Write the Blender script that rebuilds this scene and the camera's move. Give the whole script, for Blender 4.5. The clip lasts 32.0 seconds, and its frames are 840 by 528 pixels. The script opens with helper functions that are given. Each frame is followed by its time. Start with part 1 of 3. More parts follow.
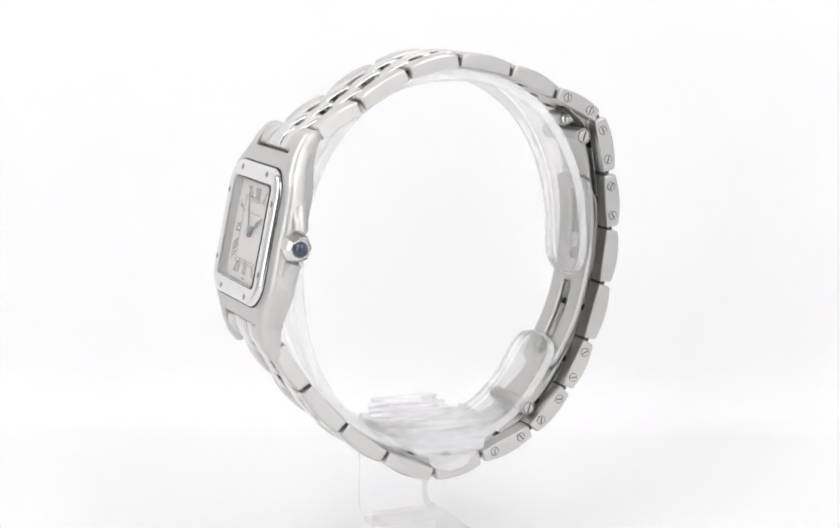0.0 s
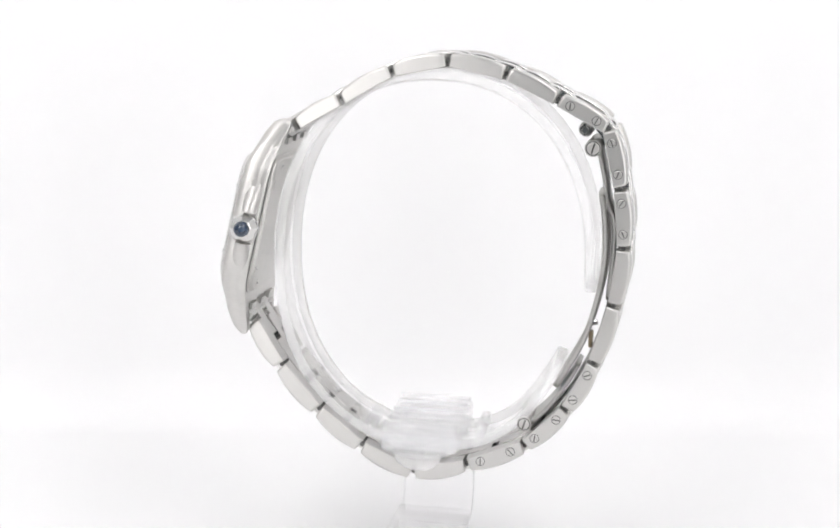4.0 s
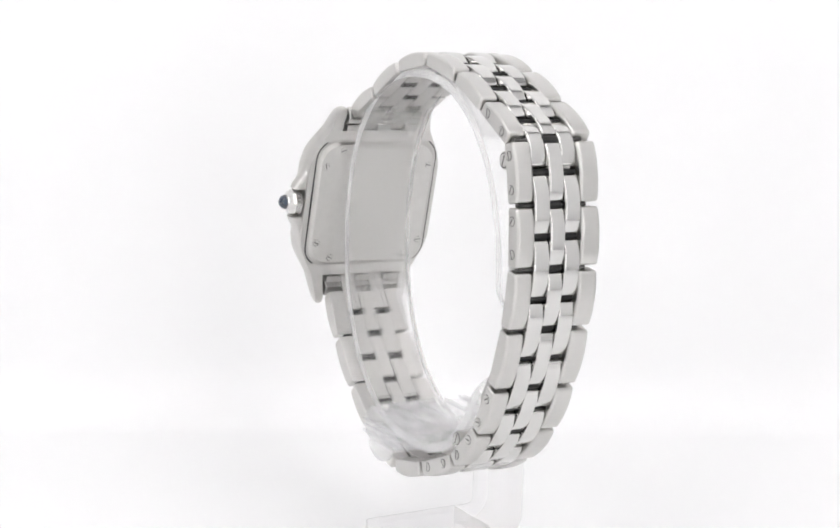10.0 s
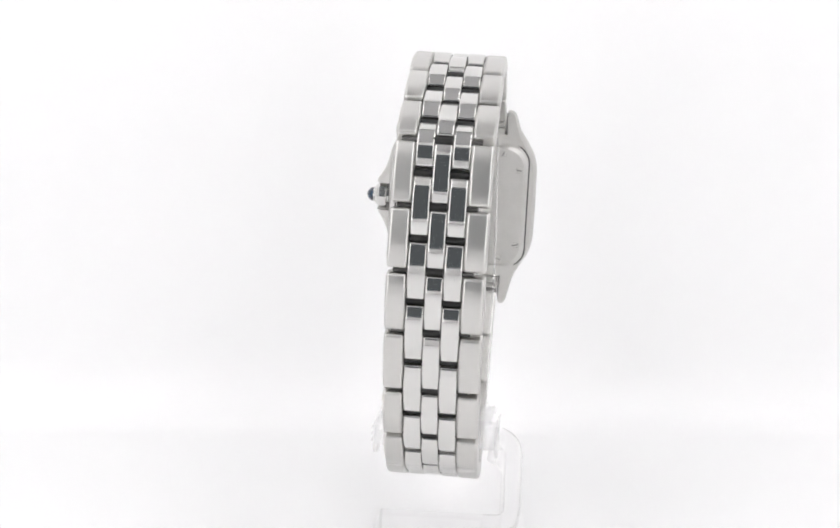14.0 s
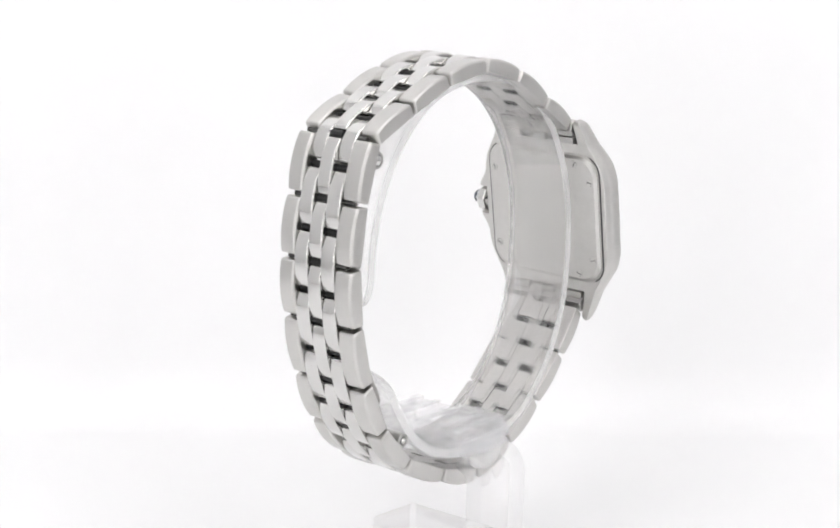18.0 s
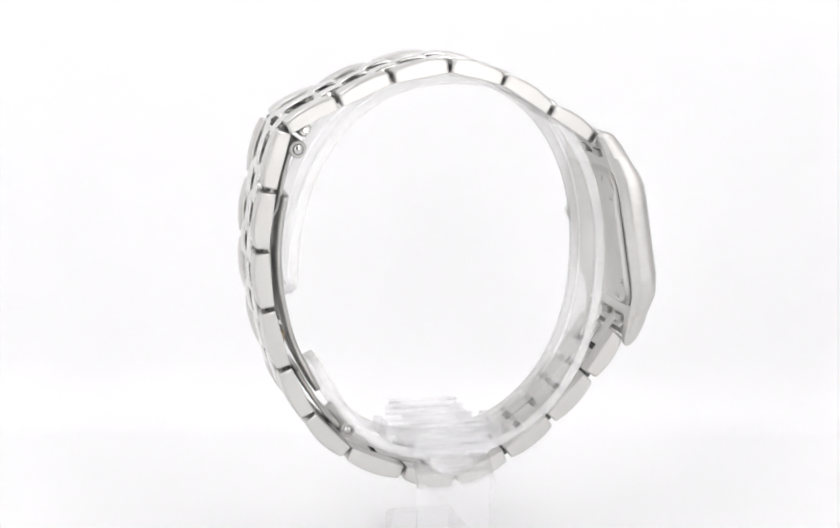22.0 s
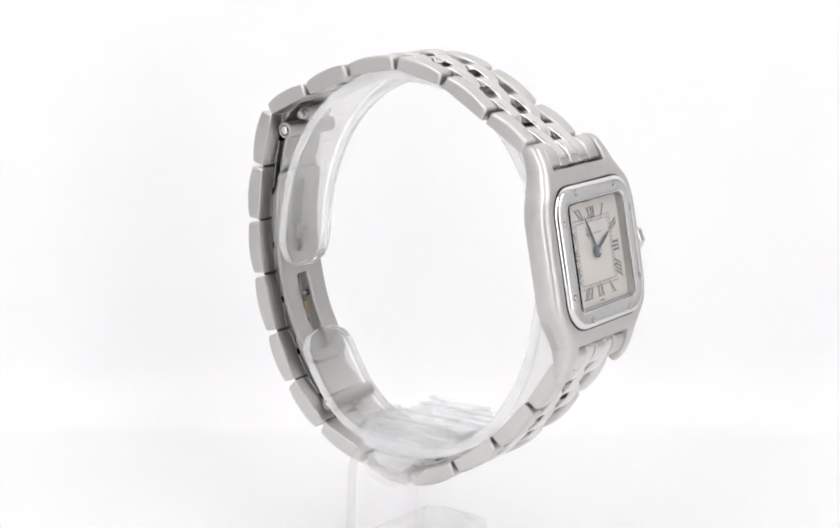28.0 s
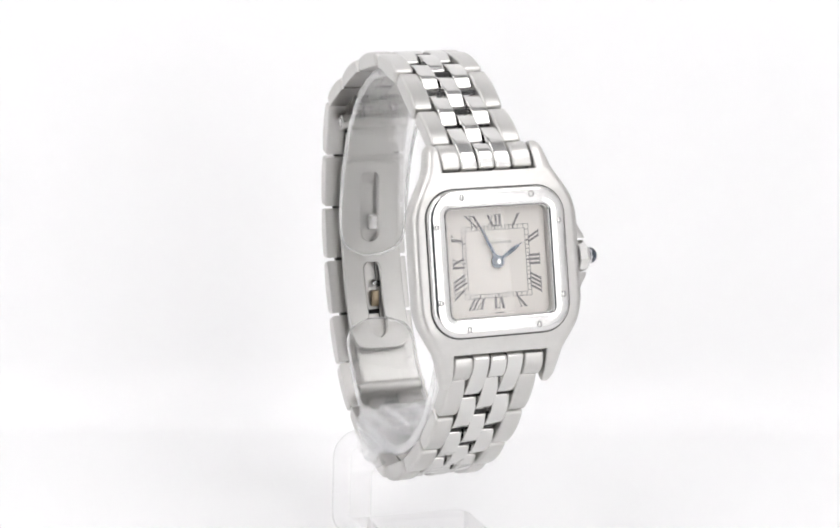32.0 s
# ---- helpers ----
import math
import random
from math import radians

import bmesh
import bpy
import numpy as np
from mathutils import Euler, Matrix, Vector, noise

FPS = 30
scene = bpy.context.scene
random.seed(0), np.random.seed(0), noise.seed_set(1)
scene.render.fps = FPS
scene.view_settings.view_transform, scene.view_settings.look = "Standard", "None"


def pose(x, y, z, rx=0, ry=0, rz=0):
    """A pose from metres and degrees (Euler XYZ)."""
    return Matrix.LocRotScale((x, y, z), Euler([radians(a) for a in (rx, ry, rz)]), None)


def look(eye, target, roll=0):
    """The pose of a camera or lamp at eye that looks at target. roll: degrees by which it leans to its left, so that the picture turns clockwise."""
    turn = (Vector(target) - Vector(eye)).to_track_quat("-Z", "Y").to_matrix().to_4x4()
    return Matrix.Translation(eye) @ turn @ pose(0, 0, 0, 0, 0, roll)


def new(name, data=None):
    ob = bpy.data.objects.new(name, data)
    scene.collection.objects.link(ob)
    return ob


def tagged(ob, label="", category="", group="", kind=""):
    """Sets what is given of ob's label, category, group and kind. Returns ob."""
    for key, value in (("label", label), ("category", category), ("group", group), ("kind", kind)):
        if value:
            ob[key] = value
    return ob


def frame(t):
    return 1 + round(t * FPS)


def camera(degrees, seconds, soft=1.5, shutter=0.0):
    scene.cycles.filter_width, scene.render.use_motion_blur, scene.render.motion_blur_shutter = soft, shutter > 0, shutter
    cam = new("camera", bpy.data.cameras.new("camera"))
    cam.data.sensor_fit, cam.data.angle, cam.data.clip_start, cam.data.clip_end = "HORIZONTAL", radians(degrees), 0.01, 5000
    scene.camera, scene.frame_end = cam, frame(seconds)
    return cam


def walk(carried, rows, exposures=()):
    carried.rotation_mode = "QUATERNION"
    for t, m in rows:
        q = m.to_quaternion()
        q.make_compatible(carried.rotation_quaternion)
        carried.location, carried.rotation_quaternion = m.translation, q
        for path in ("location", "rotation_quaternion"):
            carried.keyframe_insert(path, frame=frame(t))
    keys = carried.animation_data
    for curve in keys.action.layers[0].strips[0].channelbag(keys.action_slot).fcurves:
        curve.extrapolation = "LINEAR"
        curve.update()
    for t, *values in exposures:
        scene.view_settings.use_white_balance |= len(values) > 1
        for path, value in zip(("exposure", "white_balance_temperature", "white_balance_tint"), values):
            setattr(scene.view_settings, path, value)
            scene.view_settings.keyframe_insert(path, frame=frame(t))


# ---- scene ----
# One wristwatch on a clear stand turns before a still camera in a white light box.
# Lengths below are in millimetres where a name or helper says so; MM turns them into metres.
MM = 0.001
SECONDS = 32.0

# ---- camera ----
cam = camera(25.85, SECONDS, soft=1.9)
EYE = (0.0, -0.246, 0.0884)
YAW, PITCH, ROLL = radians(0.494), radians(11.238), 1.593
AIM = (EYE[0] - math.sin(YAW) * math.cos(PITCH), EYE[1] + math.cos(YAW) * math.cos(PITCH), EYE[2] - math.sin(PITCH))
walk(cam, [(0.0, look(EYE, AIM, ROLL)), (SECONDS, look(EYE, AIM, ROLL))])

# ---- world and light ----
world = bpy.data.worlds.new("room")
scene.world = world
world.use_nodes = True
world.node_tree.nodes["Background"].inputs[0].default_value = (0.10, 0.108, 0.116, 1)
world.node_tree.nodes["Background"].inputs[1].default_value = 1.15
LED_STRENGTH = 2.91
FRONT_STRENGTH = 1.48
scene.view_settings.exposure = 0.0


# ---- materials ----
def material(name, color, rough=0.5, metal=0.0, grain=0.0, scale=2000.0, stretch=(1, 1, 1), bump=0.0, rough_var=0.0, spec=0.5):
    m = bpy.data.materials.new(name)
    m.use_nodes = True
    n, l = m.node_tree.nodes, m.node_tree.links
    b = n["Principled BSDF"]
    b.inputs["Roughness"].default_value = rough
    b.inputs["Metallic"].default_value = metal
    b.inputs["Base Color"].default_value = (*color, 1)
    b.inputs["Specular IOR Level"].default_value = spec
    co = n.new("ShaderNodeTexCoord")
    mp = n.new("ShaderNodeMapping")
    mp.inputs["Scale"].default_value = stretch
    l.new(co.outputs["Object"], mp.inputs["Vector"])
    fine = n.new("ShaderNodeTexNoise")
    fine.inputs["Scale"].default_value = scale
    fine.inputs["Detail"].default_value = 4
    l.new(mp.outputs["Vector"], fine.inputs["Vector"])
    broad = n.new("ShaderNodeTexNoise")
    broad.inputs["Scale"].default_value = scale * 0.12
    broad.inputs["Detail"].default_value = 3
    l.new(co.outputs["Object"], broad.inputs["Vector"])
    if grain:
        mix = n.new("ShaderNodeMix")
        mix.data_type = "RGBA"
        mix.inputs["A"].default_value = (*[c * (1 - grain) for c in color], 1)
        mix.inputs["B"].default_value = (*[min(1, c * (1 + grain)) for c in color], 1)
        add = n.new("ShaderNodeMath")
        add.operation = "MULTIPLY_ADD"
        add.inputs[1].default_value = 0.5
        half = n.new("ShaderNodeMath")
        half.operation = "MULTIPLY"
        half.inputs[1].default_value = 0.5
        l.new(broad.outputs["Fac"], half.inputs[0])
        l.new(fine.outputs["Fac"], add.inputs[0])
        l.new(half.outputs[0], add.inputs[2])
        l.new(add.outputs[0], mix.inputs["Factor"])
        l.new(mix.outputs["Result"], b.inputs["Base Color"])
    if rough_var:
        rng = n.new("ShaderNodeMapRange")
        rng.inputs["To Min"].default_value = max(0.01, rough - rough_var)
        rng.inputs["To Max"].default_value = rough + rough_var
        l.new(fine.outputs["Fac"], rng.inputs["Value"])
        l.new(rng.outputs["Result"], b.inputs["Roughness"])
    if bump:
        bp = n.new("ShaderNodeBump")
        bp.inputs["Strength"].default_value = bump
        bp.inputs["Distance"].default_value = 0.00005
        l.new(fine.outputs["Fac"], bp.inputs["Height"])
        l.new(bp.outputs["Normal"], b.inputs["Normal"])
    return m


# glare: share of plain white painted in for reflections on and inside the acrylic.
def clear(name, color=(1, 1, 1), rough=0.02, ior=1.49, glare=0.0, thin=0.0, wavy=0.0):
    m = material(name, color, rough, 0.0, scale=700.0, bump=wavy, rough_var=min(rough, 0.03))
    b = m.node_tree.nodes["Principled BSDF"]
    b.inputs["Transmission Weight"].default_value = 1.0 - glare
    b.inputs["IOR"].default_value = ior
    b.inputs["Alpha"].default_value = 1.0 - thin
    return m


STEEL = (0.60, 0.592, 0.575)
brushed = material("brushed steel", STEEL, 0.30, 1.0, 0.05, 7000, (1, 0.12, 1), 0.0, 0.02)
inside_brushed = material("rough-brushed inner steel", (0.56, 0.552, 0.54), 0.40, 1.0, 0.10, 7000, (1, 0.12, 1), 0.0, 0.06)
link_polish = material("polished link steel", (0.66, 0.655, 0.64), 0.09, 1.0, 0.03, 7000, (0.15, 1, 0.15), 0.0, 0.03)
satin = material("satin case steel", (0.60, 0.592, 0.575), 0.40, 1.0, 0.12, 7000, (0.12, 1, 1), 0.0, 0.06)
bright_polish = material("mirror-polished bezel steel", (0.74, 0.735, 0.725), 0.10, 1.0, 0.02, 900, (1, 1, 1), 0.0, 0.03)
polished = material("polished steel", (0.60, 0.595, 0.585), 0.07, 1.0, 0.02, 900, (1, 1, 1), 0.0, 0.03)
inner_steel = material("inner clasp steel", (0.50, 0.495, 0.48), 0.42, 1.0, 0.06, 4000, (1, 0.3, 1), 0.0, 0.04)
# Both pin steels are darkened to paint in the shade between the links.
deep_shade_steel = material("pin steel with deep painted shade", (0.05, 0.05, 0.05), 0.5, 1.0, 0.1, 3000)
shaded_pin = material("pin steel with painted shade", (0.13, 0.128, 0.125), 0.35, 1.0, 0.15, 3000)
# Shade of slots, recesses and grooves, put into a dark colour.
gap_shade = material("painted gap shade", (0.05, 0.05, 0.05), 0.6, 0.6, 0.2, 2000)
brass = material("worn brass tone", (0.42, 0.34, 0.24), 0.4, 1.0, 0.15, 2500)
dial_paint = material("ivory dial", (0.79, 0.755, 0.715), 0.45, 0.0, 0.03, 1500, bump=0.02)
print_ink = material("grey numeral ink", (0.19, 0.185, 0.187), 0.5, 0.0, 0.1, 3000)
pale_ink = material("pale grey ink", (0.50, 0.48, 0.46), 0.5, 0.0, 0.1, 3000)
blued = material("blued steel hands", (0.15, 0.175, 0.21), 0.25, 0.8, 0.05, 1500)
sapphire = material("blue cabochon", (0.007, 0.024, 0.055), 0.04, 0.0, 0.2, 800)
sapphire.node_tree.nodes["Principled BSDF"].inputs["IOR"].default_value = 1.77
# Extra white here paints the bright highlights of the cuff's clear edges.
whitened_acrylic = clear("whitened acrylic", rough=0.2, ior=1.40, glare=0.50, thin=0.52)
thick_acrylic = clear("thick clear acrylic", color=(0.98, 0.98, 1.0), rough=0.03, ior=1.43, glare=0.36, thin=0.60)
sheet_acrylic = clear("clear acrylic sheet", color=(0.99, 0.99, 1.0), rough=0.02, ior=1.44, glare=0.14, thin=0.74)
acrylic = clear("clear acrylic", rough=0.02, ior=1.42, glare=0.07, thin=0.66, wavy=0.15)
crystal_glass = clear("watch crystal", rough=0.0, ior=1.36)
white_wall = material("white box lining", (0.92, 0.92, 0.925), 0.75, 0.0, 0.012, 60, bump=0.02)
# Greys of the unseen side walls and roof, chosen to dim steel reflections.
side_dimmer = material("pale grey of the unseen side walls", (0.74, 0.74, 0.745), 0.8, 0.0, 0.04, 90, bump=0.05)
roof_dimmer = material("grey of the unseen roof", (0.50, 0.50, 0.505), 0.8, 0.0, 0.05, 90, bump=0.05)
paper = material("white sweep", (0.93, 0.93, 0.935), 0.7, 0.0, 0.008, 80, bump=0.02)
table_top = material("dark table", (0.045, 0.045, 0.05), 0.5, 0.0, 0.2, 120, bump=0.05)
# Glow of the unseen bars and panels that light the box.
led = bpy.data.materials.new("led diffuser")
led.use_nodes = True
_b = led.node_tree.nodes["Principled BSDF"]
_b.inputs["Base Color"].default_value = (0.9, 0.9, 0.9, 1)
_b.inputs["Emission Color"].default_value = (1.0, 0.982, 0.978, 1)
_b.inputs["Emission Strength"].default_value = LED_STRENGTH

led_front = led.copy()
led_front.name = "front led diffuser"
led_front.node_tree.nodes["Principled BSDF"].inputs["Emission Strength"].default_value = FRONT_STRENGTH


# ---- mesh helpers (millimetres in, metres out) ----
def finish(name, bm, mat, smooth=35):
    bmesh.ops.recalc_face_normals(bm, faces=bm.faces)
    me = bpy.data.meshes.new(name)
    bmesh.ops.scale(bm, vec=(MM, MM, MM), verts=bm.verts)
    if smooth:
        for f in bm.faces:
            f.smooth = True
        for e in bm.edges:
            if len(e.link_faces) == 2 and e.calc_face_angle(0) > radians(smooth):
                e.smooth = False
    bm.to_mesh(me)
    bm.free()
    me.materials.append(mat)
    return me


def part(name, bm, mat, parent, label="", smooth=35):
    ob = new(name, finish(name, bm, mat, smooth))
    ob.parent = parent
    return tagged(ob, label)


def single(name, bm, mat, label, category="", kind="", smooth=35):
    return tagged(new(name, finish(name, bm, mat, smooth)), label, category, kind=kind)


def box(bm, x0, x1, y0, y1, z0, z1, bevel=0.0, seg=2):
    made = bmesh.ops.create_cube(bm, size=1.0)["verts"]
    for v in made:
        v.co = Vector(((x0 + x1) / 2 + v.co.x * (x1 - x0), (y0 + y1) / 2 + v.co.y * (y1 - y0), (z0 + z1) / 2 + v.co.z * (z1 - z0)))
    if bevel:
        edges = {e for v in made for e in v.link_edges}
        bmesh.ops.bevel(bm, geom=list(edges), offset=bevel, segments=seg, profile=0.5, affect="EDGES")
    return bm


def loft(bm, rings, cap=True, closed=False):
    """Skin over rings of points that all have the same number of corners."""
    vs = [[bm.verts.new(p) for p in r] for r in rings]
    n = len(vs[0])
    count = len(vs) if closed else len(vs) - 1
    for i in range(count):
        a, b = vs[i], vs[(i + 1) % len(vs)]
        for j in range(n):
            bm.faces.new((a[j], a[(j + 1) % n], b[(j + 1) % n], b[j]))
    if cap and not closed:
        for f in (bm.faces.new(vs[0]), bm.faces.new(list(reversed(vs[-1])))):
            for e in f.edges:
                e.smooth = False
    return bm


def round_rect(hu, hv, r, n=6):
    pts = []
    for cx, cy, a0 in ((hu - r, hv - r, 0), (-hu + r, hv - r, 90), (-hu + r, -hv + r, 180), (hu - r, -hv + r, 270)):
        for k in range(n + 1):
            a = radians(a0 + 90 * k / n)
            pts.append((cx + r * math.cos(a), cy + r * math.sin(a)))
    return pts


def rod(bm, p0, p1, r, n=16, chamfer=0.0):
    p0, p1 = Vector(p0), Vector(p1)
    t = (p1 - p0).normalized()
    a = t.orthogonal().normalized()
    b = t.cross(a)
    prof = [(0, r - chamfer), (chamfer, r), ((p1 - p0).length - chamfer, r), ((p1 - p0).length, r - chamfer)] if chamfer else [(0, r), ((p1 - p0).length, r)]
    rings = [[p0 + t * d + (a * math.cos(2 * math.pi * k / n) + b * math.sin(2 * math.pi * k / n)) * q for k in range(n)] for d, q in prof]
    return loft(bm, rings)


def lathe(bm, prof, origin, axis, n=20, start=None):
    """prof: (distance along axis, radius) pairs."""
    origin, t = Vector(origin), Vector(axis).normalized()
    a = (start or t.orthogonal()).normalized()
    b = t.cross(a)
    return loft(bm, [[origin + t * d + (a * math.cos(2 * math.pi * k / n) + b * math.sin(2 * math.pi * k / n)) * max(q, 0.01) for k in range(n)] for d, q in prof])


# ---- the white light box ----
FLOOR = -3.0


def sweep():
    bm = bmesh.new()
    prof = [(-230, FLOOR), (-100, FLOOR), (0, FLOOR), (56.0, FLOOR)]
    for k in range(1, 17):
        a = radians(90 * k / 16)
        prof.append((56.0 + 12.0 * math.sin(a), FLOOR + 12.0 - 12.0 * math.cos(a)))
    prof += [(68.0, 120), (68.0, 240), (68.0, 360)]
    skew = 0.084
    rings = [[(x, y + (skew * x if y > 40 else 0), z) for y, z in prof] for x in (-200, -100, 0, 100, 200)]
    vs = [[bm.verts.new(p) for p in r] for r in rings]
    for i in range(len(vs) - 1):
        for j in range(len(prof) - 1):
            bm.faces.new((vs[i][j], vs[i + 1][j], vs[i + 1][j + 1], vs[i][j + 1]))
    ob = single("backdrop", bm, paper, "seamless white paper sweep of the light box", "backdrop", "structure", 60)
    solid = ob.modifiers.new("thick", "SOLIDIFY")
    solid.thickness, solid.offset = 0.0015, -1
    return ob


sweep()
# Unseen dark slab, added so that the steel finds something dark to reflect.
bm = box(bmesh.new(), -320, 320, -420, 90, FLOOR - 14, FLOOR - 1.7, 1.5)
single("table", bm, table_top, "unseen dark table added under the light box for dark reflections", "table", "structure")
# Unseen side walls and roof, added to set what the steel reflects.
bm = box(bmesh.new(), -206, -200.5, -235, 82, FLOOR - 1.6, 360)
single("wall_west", bm, side_dimmer, "unseen side wall, greyed to dim reflections in the steel", "wall", "structure", 0)
bm = box(bmesh.new(), 200.5, 206, -235, 82, FLOOR - 1.6, 360)
single("wall_east", bm, side_dimmer, "unseen side wall, greyed to dim reflections in the steel", "wall", "structure", 0)
bm = box(bmesh.new(), -206, 206, -241, 82, 360.5, 366)
single("ceiling", bm, roof_dimmer, "unseen roof, greyed to dim reflections in the steel", "ceiling", "structure", 0)
bm = bmesh.new()
OPEN_X, OPEN_LOW, OPEN_HIGH = 74, 24, 285
for x0, x1, z0, z1 in ((-206, -OPEN_X, FLOOR - 1.6, 360), (OPEN_X, 206, FLOOR - 1.6, 360), (-OPEN_X, OPEN_X, OPEN_HIGH, 360), (-OPEN_X, OPEN_X, FLOOR - 1.6, OPEN_LOW)):
    box(bm, x0, x1, -241, -235.5, z0, z1)
single("wall_south", bm, white_wall, "white front flap of the light box with a camera opening", "wall", "structure", 0)
# Unseen glowing bars, added and placed to brighten floor and backdrop.
for x0, x1 in ((-196, -92), (92, 196)):
    bm = box(bmesh.new(), x0, x1, -220, 0, 352, 360, 2)
    single("unseen_light_panel", bm, led, "unseen glowing bar added under the roof for brightness", "light panel")
# Unseen glowing panels, set where the polished steel reflects white.
for x0, x1 in ((-197, -77), (77, 197)):
    bm = box(bmesh.new(), x0, x1, -235, -229, 1, 340, 2)
    single("unseen_light_panel", bm, led_front, "upright white glowing panel beside the camera opening", "light panel")

# ---- bracelet path, from the case's upper edge round the clasp to its lower edge ----
JOINTS = [(-19.1, 12.5), (-13.0, 16.2), (-6.2, 20.3), (1.3, 22.0), (9.1, 20.5), (16.1, 17.4), (22.9, 13.9), (24.8, 6.0), (25.6, -1.9), (24.7, -9.7),
          (22.4, -17.7), (19.0, -24.4), (13.6, -29.8), (5.8, -33.0), (-1.6, -34.6), (-8.9, -31.4), (-15.1, -26.7), (-20.5, -20.8), (-24.5, -14.7)]
COLUMNS = [(-5.85, -3.29), (-3.23, -0.98), (-0.92, 1.23), (1.29, 3.54), (3.60, 6.12)]
MIDDLE = Vector((0.0, 0.0, -6.0))


def joint(i):
    return Vector((JOINTS[i][0], 0, JOINTS[i][1]))


def column(c, p):
    """The bracelet's columns, which drift a little towards the crown side on the way to the case."""
    s = -0.5 * min(1.0, max(0.0, (15 - p.x) / 35))
    wide = 0.56 * (0.5 + s) if c == 4 else 0.0
    return COLUMNS[c][0] + s, COLUMNS[c][1] + s + wide


def halfway(i):
    return (joint(i) + joint(i + 1)) / 2


def outward(p, t):
    n = Vector((t.z, 0, -t.x))
    return n if n.dot(p - MIDDLE) > 0 else -n


def link_mesh(a, b, y0, y1, bend=None, top=1.55, end_top=1.0, low=-0.8, gap=0.28, r=0.36, steps=13, curve=2.2, corner=0.42):
    """A bracelet piece from a to b: a domed side outline with square ends, carried across its width with rounded edges."""
    chord = (b - a).length
    length = chord if bend is None else (2 * chord + (bend - a).length + (b - bend).length) / 3

    def spot(f, q):
        if bend is None:
            p, t = a.lerp(b, f), (b - a).normalized()
        else:
            p = a * (1 - f) ** 2 + bend * (2 * f * (1 - f)) + b * f * f
            t = ((bend - a) * (1 - f) + (b - bend) * f).normalized()
        return p + outward(p, t) * q

    def outline(inset, y):
        f0 = (gap + inset * 0.85) / length
        span = 1 - 2 * f0
        c = corner / length

        def high(f):
            e = min(1.0, abs(2 * f - 1) / (1 - 2 * gap / length))
            return end_top + (top - end_top) * (1 - e ** curve) - inset
        floor = low + inset * 0.35
        pts = [spot(f0 + span * k / 6, floor) for k in range(7)]
        for k in range(4):
            g = radians(30 * k)
            pts.append(spot(1 - f0 - c * (1 - math.cos(g)), high(1 - f0 - c) - corner * (1 - math.sin(g))))
        for k in range(1, steps - 1):
            f = 1 - f0 - c - (span - 2 * c) * k / (steps - 1)
            pts.append(spot(f, high(f)))
        for k in range(3, -1, -1):
            g = radians(30 * k)
            pts.append(spot(f0 + c * (1 - math.cos(g)), high(f0 + c) - corner * (1 - math.sin(g))))
        return [p + Vector((0, y, 0)) for p in pts]
    turns = [radians(22.5 * k) for k in range(5)]
    rings = [outline(r * (1 - math.sin(g)), y0 + r * (1 - math.cos(g))) for g in turns]
    rings += [outline(0.0, y0 + r + 0.07), outline(0.0, y1 - r - 0.07)]
    rings += [outline(r * (1 - math.sin(g)), y1 - r * (1 - math.cos(g))) for g in reversed(turns)]
    return loft(bmesh.new(), rings)


def screw(parent, at, axis, r, label="", turn=0.0, tall=0.12, slot=True):
    """A screw head with a ring of painted shade round it: slotted by a shade-dark bar, or domed without a slot."""
    at, axis = Vector(at), Vector(axis).normalized()
    bm = lathe(bmesh.new(), [(-0.3, r), (tall * 0.6, r), (tall, r * 0.86)] if slot else [(-0.3, r), (tall * 0.3, r), (tall * 0.7, r * 0.8), (tall * 0.95, r * 0.45), (tall, 0.02)], at, axis, 18)
    head = part("screw", bm, brushed if slot else polished, parent, label)
    a = axis.orthogonal().normalized()
    a = Matrix.Rotation(turn, 3, axis) @ a
    b = axis.cross(a)
    bm = bmesh.new()
    w, l = r * 0.13, r * 0.86
    rings = [[at + axis * d + a * x + b * y for x, y in ((-l, -w), (l, -w), (l, w), (-l, w))] for d in (0.0, tall + 0.015)]
    loft(bm, rings)
    if slot:
        part("slot", bm, gap_shade, parent)
    bm = bmesh.new()
    rings = []
    for d, q in ((-0.05, r * 1.02), (0.02, r * 1.02), (0.02, r * 1.17), (-0.05, r * 1.17)):
        rings.append([at + axis * d + (a * math.cos(k * math.pi / 9) + b * math.sin(k * math.pi / 9)) * q for k in range(18)])
    loft(bm, rings, closed=True)
    part("recess_shade", bm, gap_shade, parent)
    return head


# ---- the wristwatch ----
watch = tagged(new("wristwatch"), "square steel wristwatch with ivory dial, clasped round a clear stand", "watch")
LAST = len(JOINTS) - 1
rng = random.Random(4)
ARCH = {"top": 1.46, "end_top": 0.75, "gap": 0.43, "r": 0.20, "curve": 3.0, "corner": 0.3}
HIGH_ARCH = {"top": 1.38, "end_top": 0.45, "gap": 0.68, "r": 0.20, "curve": 2.6, "corner": 0.3}
LOW_DOME = {"top": 1.36, "end_top": 0.88}
OPEN_ARCH = {"top": 1.44, "end_top": 0.55, "gap": 0.56, "r": 0.20, "curve": 2.8, "corner": 0.3}


def brush_inside(ob):
    """The side of a link that lies on the wrist is brushed, whatever its outside."""
    ob.data.materials.append(inside_brushed)
    for f in ob.data.polygons:
        c = f.center / MM
        if f.normal.x * (c.x - MIDDLE.x) + f.normal.z * (c.z - MIDDLE.z) < -1.0 and abs(f.normal.y) < 0.8:
            f.material_index = 1


